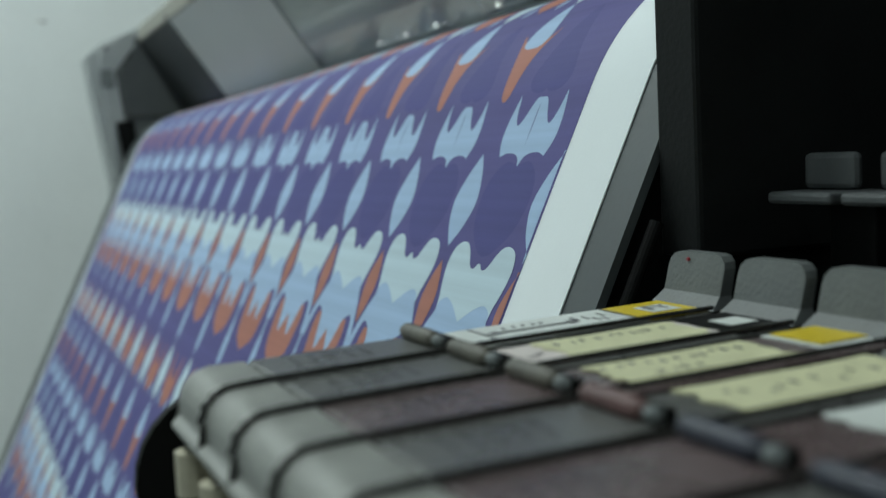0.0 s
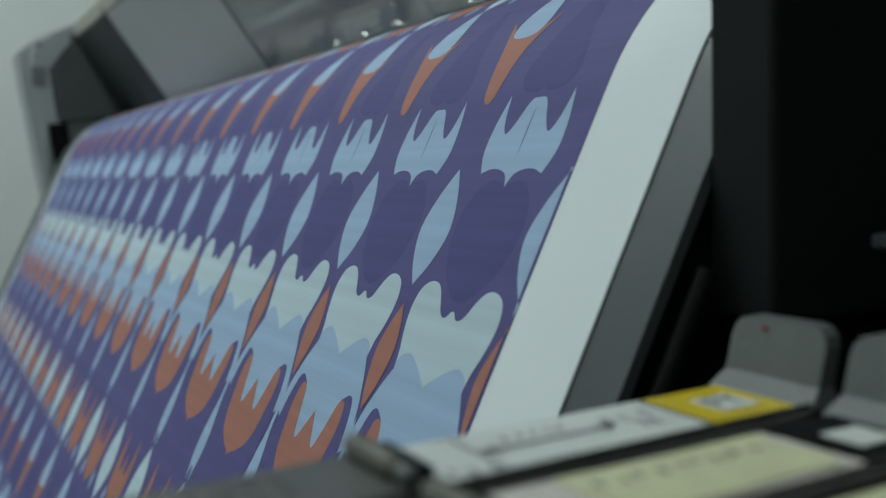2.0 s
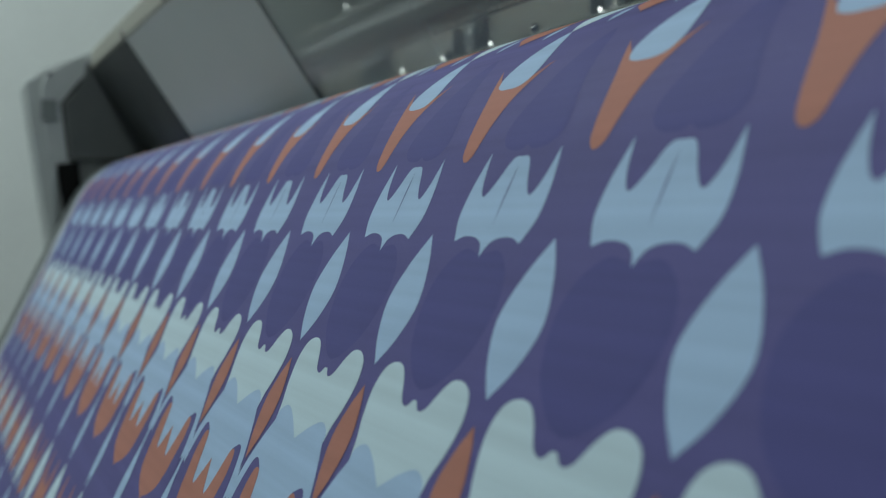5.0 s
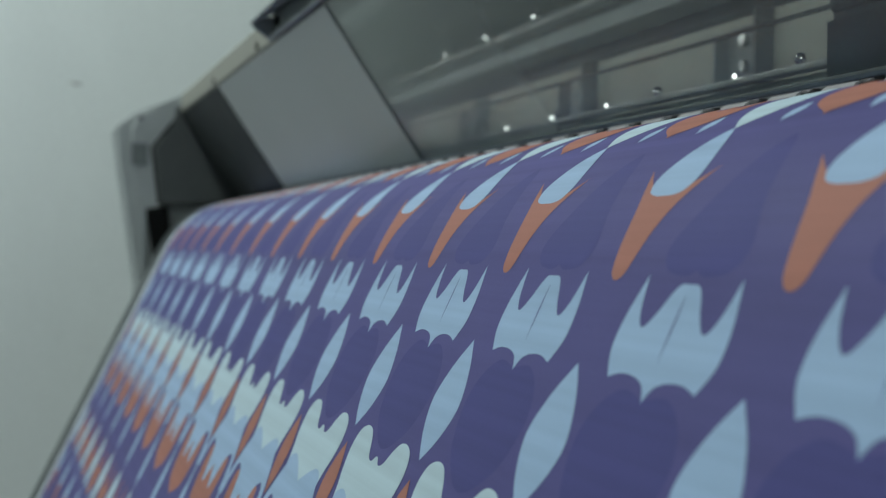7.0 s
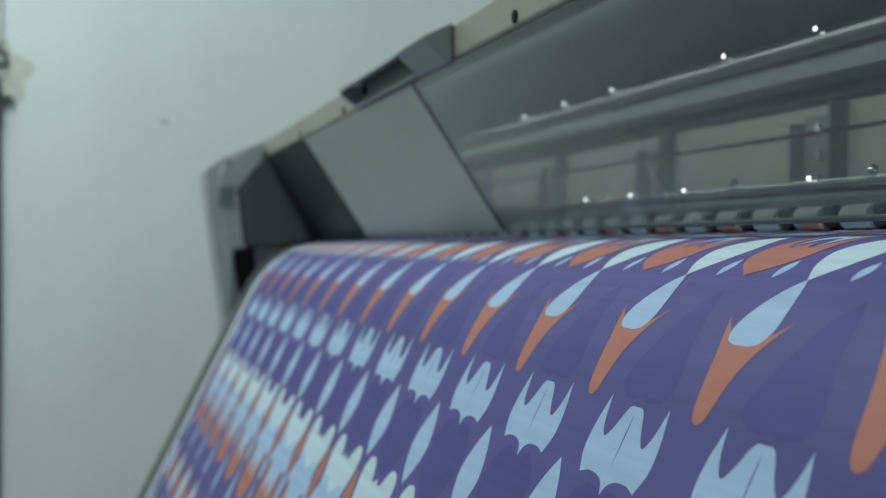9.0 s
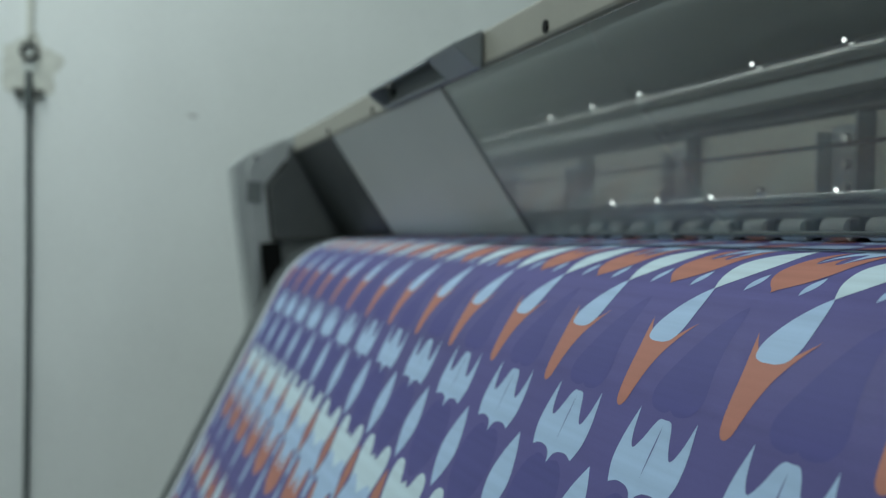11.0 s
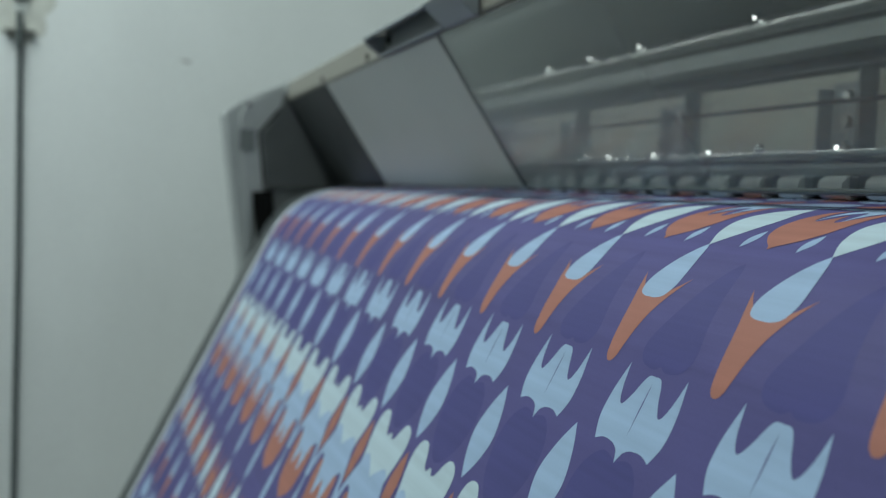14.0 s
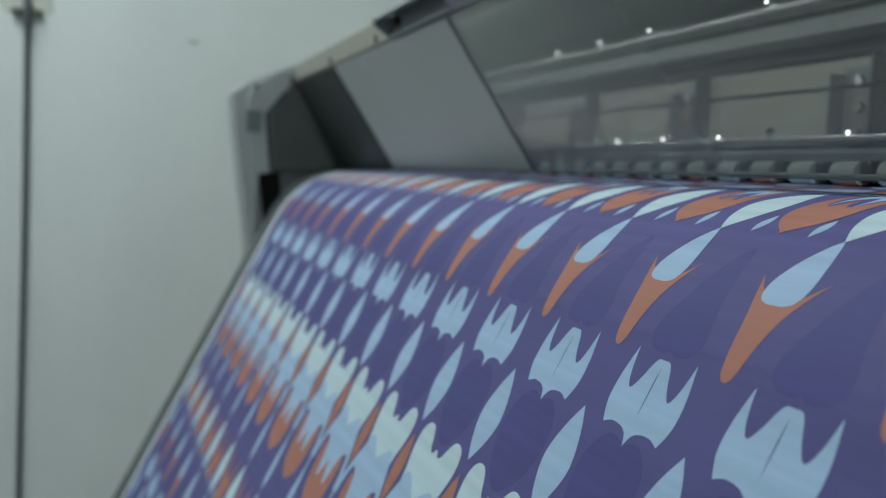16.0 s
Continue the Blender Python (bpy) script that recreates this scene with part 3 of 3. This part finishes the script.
for shift in (0.0, 0.345):
    for name, half, level, ink, off, *rest in MOTIFS:
        lo = min(v for _, v in half) + shift
        if lo > 0.69 or (shift and (lo < 0.244 or name in ("print_band", "print_window", "print_post"))) or (shift and max(v for _, v in half) + shift > 0.72):
            continue
        me = motif_mesh(name, half, 0.0001 + 0.00006 * level, ink, shift, rest[0] if rest else 0.0)
        wide = max(abs(u) for u, _ in half) + abs(rest[0] if rest else 0)
        for k in range(0, 17):
            x = (off - k) * P
            if x + wide * P > XR + 0.002 or x - wide * P < XL - 0.004:
                continue
            ob = new(name, me)
            ob.location.x = x
            ob.parent = sheet
# the petals that the margin cuts in half
for name, half, level, ink in (("print_leaf", lens(.0609, .1135, .155, .52), 2, INK_BLUE), ("print_spindle", lens(.1215, .1690, .095, .45), 4, INK_ORANGE),
                               ("print_pale_leaf", lens(-.0985, -.0400, .165, .52), 2, INK_PALE)):
    ob = new(name, motif_mesh(name, [(-u, v) for u, v in curve_through(half)] + [(-0.02, half[-1][1]), (-0.02, half[0][1])], 0.0001 + 0.00006 * level, ink, 0.0, mirror=False))
    ob.location.x = P
    ob.parent = sheet

# ---------------------------------------------------------------- ink cartridges
# leaning sideways in the bay, noses in one row
CZ, CW, PITCH = 0.8637, 0.0266, 0.0375
TURN = 11.0
STRETCH = (1.33, 1.09, 1.10)


def ragged(x0, x1, y0, y1, z, rough, bm=None):
    """A thin torn piece of tape or paper."""
    bm = bm or bmesh.new()
    top = []
    n = 9
    for i in range(n):
        top.append((x0 + (x1 - x0) * i / (n - 1), y0 + random.uniform(0, rough)))
    for i in range(4):
        top.append((x1 - random.uniform(0, rough * 0.3), y0 + (y1 - y0) * (i + 1) / 5))
    for i in range(n):
        top.append((x1 + (x0 - x1) * i / (n - 1), y1 - random.uniform(0, rough)))
    for i in range(4):
        top.append((x0 + random.uniform(0, rough * 0.3), y1 + (y0 - y1) * (i + 1) / 5))
    a = [bm.verts.new((x, y, z)) for x, y in top]
    b = [bm.verts.new((x, y, z + 0.0004)) for x, y in top]
    bm.faces.new(a[::-1])
    bm.faces.new(b)
    for i in range(len(a)):
        j = (i + 1) % len(a)
        bm.faces.new((a[i], a[j], b[j], b[i]))
    return bm


def scribble(parent, x0, x1, y0, y1, z, n, mat=None, tall=0.003):
    """Rows of short bars where writing stands."""
    y = y0
    while y < y1:
        w = random.uniform(0.0012, 0.004)
        x = random.uniform(x0, x1)
        part("writing_bar", block(x - tall / 2, x + tall / 2 - random.uniform(0, 0.001), y, y + w * 0.22, z, z + 0.0002), mat or PENINK, parent)
        y += w + random.uniform(0.0006, 0.0025) * n


def lettering(word, parent, x, y, z, size):
    """Printed letters that read along the cartridge."""
    font = bpy.data.curves.new("letters", "FONT")
    font.body, font.size, font.align_x, font.align_y = word, size, "CENTER", "CENTER"
    tmp = new("letters", font)
    me = bpy.data.meshes.new_from_object(tmp.evaluated_get(bpy.context.evaluated_depsgraph_get()))
    bpy.data.objects.remove(tmp)
    me.transform(Matrix(((0, -1, 0, x), (1, 0, 0, y), (0, 0, 1, z), (0, 0, 0, 1))))
    me.materials.append(PENINK)
    ob = new("letters", me)
    ob.parent = parent
    return tagged(ob, "black printed letters")


def cartridge(x, body_mat, knob_mat, kind, turn):
    names = {0: "grey ink cartridge with a white and yellow label", 1: "grey ink cartridge with a pale handwritten label", 2: "grey ink cartridge with torn cream tape and handwriting",
             3: "grey ink cartridge with a long strip of cream tape", 4: "worn wine-grey ink cartridge with pale tape", 5: "worn dark ink cartridge in the bay"}
    c = thing("ink_cartridge", x, -0.1464, CZ, names[kind], "ink cartridge", "ink cartridges in the bay")
    h = CW / 2
    body = part("body", block(-h, h, 0.004, 0.112, -0.061, -0.0012, 0.0016), body_mat, c)
    part("lid", block(-h, h, -0.0430, 0.0035, -0.045, 0.0, 0.0014), body_mat, c)
    # rounded lighter nose of the lid
    nose = [(-0.0505, 0.0)] + [(-0.0595 - 0.007 * math.sin(a), -0.007 + 0.007 * math.cos(a)) for a in [k * math.pi / 12 for k in range(7)]] + [(-0.0665, -0.0115), (-0.0688, -0.0130), (-0.0685, -0.0150), (-0.0505, -0.0150)]
    part("nose", extrude_yz([(y + 0.0072, z) for y, z in nose], -h, h, 0.0007), CARTEDGE, c, "light grey rounded nose")
    part("clip", block(-h * 0.75, -h * 0.15, -0.0553, -0.0438, -0.062, -0.0160, 0.0015), CREAM, c, "cream plastic clip")
    part("clip", block(h * 0.25, h * 0.75, -0.0543, -0.0438, -0.062, -0.0160, 0.0015), CREAM, c)
    part("clip_head", rod((-h * 0.45, -0.0585, -0.030), (-h * 0.45, -0.0585, -0.019), 0.0040, 12), CREAM, c)
    path = [(0.092, 0.0004), (0.02, 0.0008), (-0.056, 0.0008)] + [(-0.0595 - 0.0078 * math.sin(q), -0.007 + 0.0078 * math.cos(q)) for q in (0.35, 0.75, 1.15, 1.57)] + [(-0.0673, -0.015)]
    bm = bmesh.new()
    for p, q in zip(path, path[1:]):
        capsule((h + 0.0010, p[0] + 0.0078, p[1]), (h + 0.0010, q[0] + 0.0066, q[1]), 0.00075, bm=bm)
    part("edge_cord", bm, CORD, c, "black rubber cord along the edge", smooth=True)
    knob = part("knob", capsule((-h * 0.92, 0.0, 0.0020), (h * 0.50, 0.0005, 0.0020), 0.0025), knob_mat, c, "ribbed pull knob", smooth=True)
    part("knob_cap", capsule((h * 0.46, 0.0005, 0.0021), (h * 0.78, 0.0005, 0.0018), 0.0020), GREY, knob, smooth=True)
    part("knob_seat", block(-h * 0.7, h * 0.6, 0.001, 0.0068, -0.001, 0.0022, 0.0006), BLACK, knob)
    for k in range(5):
        yy = -0.034 + 0.0045 * k
        part("groove", block(-h * 0.55, h * 0.2, yy, yy + 0.0006, -0.0003, 0.0001), DARK, c)
    z = -0.0010
    if kind == 0:
        lab = part("label", block(-h + 0.0015, h - 0.0012, 0.007, 0.0745, z, z + 0.0004), LABEL, c, "white printed label")
        part("yellow_end", block(-h + 0.0015, h - 0.0012, 0.0752, 0.103, z, z + 0.0004), YELLOW, c, "yellow label end")
        part("code_box", block(-0.005, 0.005, 0.083, 0.095, z + 0.0005, z + 0.0007), LABEL, c)
        lettering("FY", c, 0.0, 0.089, z + 0.0009, 0.0095)
        for a, b in ((-0.0105, 0.0105), ):
            for yy in (0.021, 0.073):
                part("rule", block(a, b, yy, yy + 0.0005, z + 0.0005, z + 0.0007), PENINK, lab)
        part("arrow", block(-0.0006, 0.0002, 0.026, 0.052, z + 0.0005, z + 0.0007), PENINK, lab)
        for yy, s in ((0.026, -1), (0.052, 1)):
            bm = bmesh.new()
            vv = [bm.verts.new(q) for q in ((-0.0022, yy, z + 0.0008), (0.0018, yy, z + 0.0008), (-0.0002, yy + s * 0.005, z + 0.0008))]
            bm.faces.new(vv)
            part("arrow_head", bm, PENINK, lab)
        scribble(lab, -0.005, -0.004, 0.030, 0.046, z + 0.0006, 0.7, tall=0.0024)
        scribble(lab, 0.006, 0.008, 0.008, 0.020, z + 0.0006, 0.5, tall=0.003)
        scribble(lab, -0.006, 0.003, 0.056, 0.070, z + 0.0006, 0.5, tall=0.005)
    elif kind == 1:
        lab = part("label", ragged(-h + 0.002, h - 0.002, 0.008, 0.078, z, 0.001), LABELPINK, c, "pinkish white label")
        part("tape", ragged(-h + 0.003, h - 0.0035, 0.022, 0.076, z + 0.0005, 0.004), TAPE, c, "cream tape with handwriting")
        part("dark_end", block(-h + 0.001, h - 0.001, 0.079, 0.104, z, z + 0.0004), BLACK, c, "black label end")
        part("sticker", block(-0.004, 0.005, 0.085, 0.096, z + 0.0005, z + 0.0008, 0.0001), LABEL, c)
        scribble(c, -0.004, -0.002, 0.028, 0.070, z + 0.0010, 1.2)
        scribble(lab, -0.002, 0.006, 0.010, 0.022, z + 0.0006, 0.5, tall=0.003)
    elif kind == 2:
        part("tape", ragged(-h + 0.003, h - 0.003, 0.018, 0.074, z, 0.004), TAPE, c, "torn cream tape with handwriting")
        scribble(c, -0.006, -0.003, 0.022, 0.068, z + 0.0005, 1.2)
        scribble(c, 0.003, 0.006, 0.030, 0.046, z + 0.0005, 1.0)
        part("sticker", ragged(-h + 0.002, h - 0.004, 0.080, 0.103, z, 0.001), LABEL, c)
        part("yellow_end", ragged(-h + 0.003, h - 0.007, 0.083, 0.102, z + 0.0005, 0.001), YELLOW, c, "yellow sticker")
    elif kind == 3:
        part("tape", ragged(-h + 0.002, h - 0.003, 0.022, 0.086, z, 0.004), TAPE, c, "long cream tape")
        scribble(c, -0.003, 0.002, 0.030, 0.078, z + 0.0005, 2.0)
        part("sticker", ragged(-h + 0.002, h - 0.004, 0.089, 0.104, z, 0.001), LABEL, c)
        part("red_blot", rod((-0.004, 0.096, z + 0.0005), (-0.004, 0.096, z + 0.001), 0.005, 12), REDINK, c)
    elif kind == 4:
        part("tape", ragged(-h + 0.002, h - 0.003, 0.030, 0.090, z, 0.004), LABEL, c, "pale tape")
    # upright tab with rounded corners at the far end
    bm = bmesh.new()
    w, hh, r = 0.0126, 0.0168, 0.0045
    ring = [(-w - 0.0015, 0.0), (-w, 0.004)] + [(-w + r - r * math.cos(a), hh - r + r * math.sin(a)) for a in (0, 0.5, 1.05, 1.57)]
    ring += [(w - r + r * math.sin(a), hh - r + r * math.cos(a)) for a in (0, 0.5, 1.05, 1.57)] + [(w, 0.004), (w + 0.0015, 0.0)]
    f = [bm.verts.new((u, 0.104 + 0.25 * q + 6 * (max(0, 0.006 - q)) ** 2 * -20, q - 0.001)) for u, q in ring]
    g = [bm.verts.new((u, 0.109 + 0.25 * q, q - 0.001)) for u, q in ring]
    bm.faces.new(f[::-1])
    bm.faces.new(g)
    for i in range(len(f)):
        j = (i + 1) % len(f)
        bm.faces.new((f[i], f[j], g[j], g[i]))
    tab = part("tab", bm, TABGREY, c, "grey rounded pull tab")
    if kind == 0:
        part("ink_speck", rod((-0.0035, 0.1077, 0.0135), (-0.0035, 0.1068, 0.0135), 0.0006, 8), REDINK, tab)
    slant = Matrix(((1, -math.tan(radians(turn)), 0, 0), (0, 1, 0, 0), (0, 0, 1, 0), (0, 0, 0, 1)))
    for o in c.children_recursive:
        for v in o.data.vertices:
            if v.co.y < -0.004:
                v.co.y = -0.004 + (v.co.y + 0.004) * 1.15
        o.data.transform(slant @ Matrix.Diagonal((*STRETCH, 1)))
    return c


for i, (bm_, kn_) in enumerate(((CART, KNOB), (CART, KNOB), (CARTWINE, KNOB), (CART, KNOBRED), (CARTWINE, KNOBBLUE), (CART, KNOBBLUE))):
    cartridge(0.2305 + PITCH * i, bm_, kn_, i, TURN - 1.7 * i)


def lever(x):
    c = thing("bay_lever", x, 0.0183, 0.8725, "grey plastic lever with a flat ledge in the ink bay", "lever", "levers above the cartridges")
    part("stem", block(-0.011, 0.013, 0.014, 0.021, -0.085, 0.0240, 0.001), BAYBLACK, c)
    part("ledge", block(-0.018, 0.016, -0.0095, 0.017, 0.0240, 0.0285, 0.0014), LEVER, c)
    part("plate", block(-0.0145, 0.0125, 0.005, 0.0098, 0.0287, 0.0425, 0.0022), LEVER, c)
    part("lever_foot", block(-0.012, 0.013, 0.007, 0.028, -0.0855, -0.0853), DARK, c)


for i in range(4):
    lever(0.2185 + 0.0385 * i)
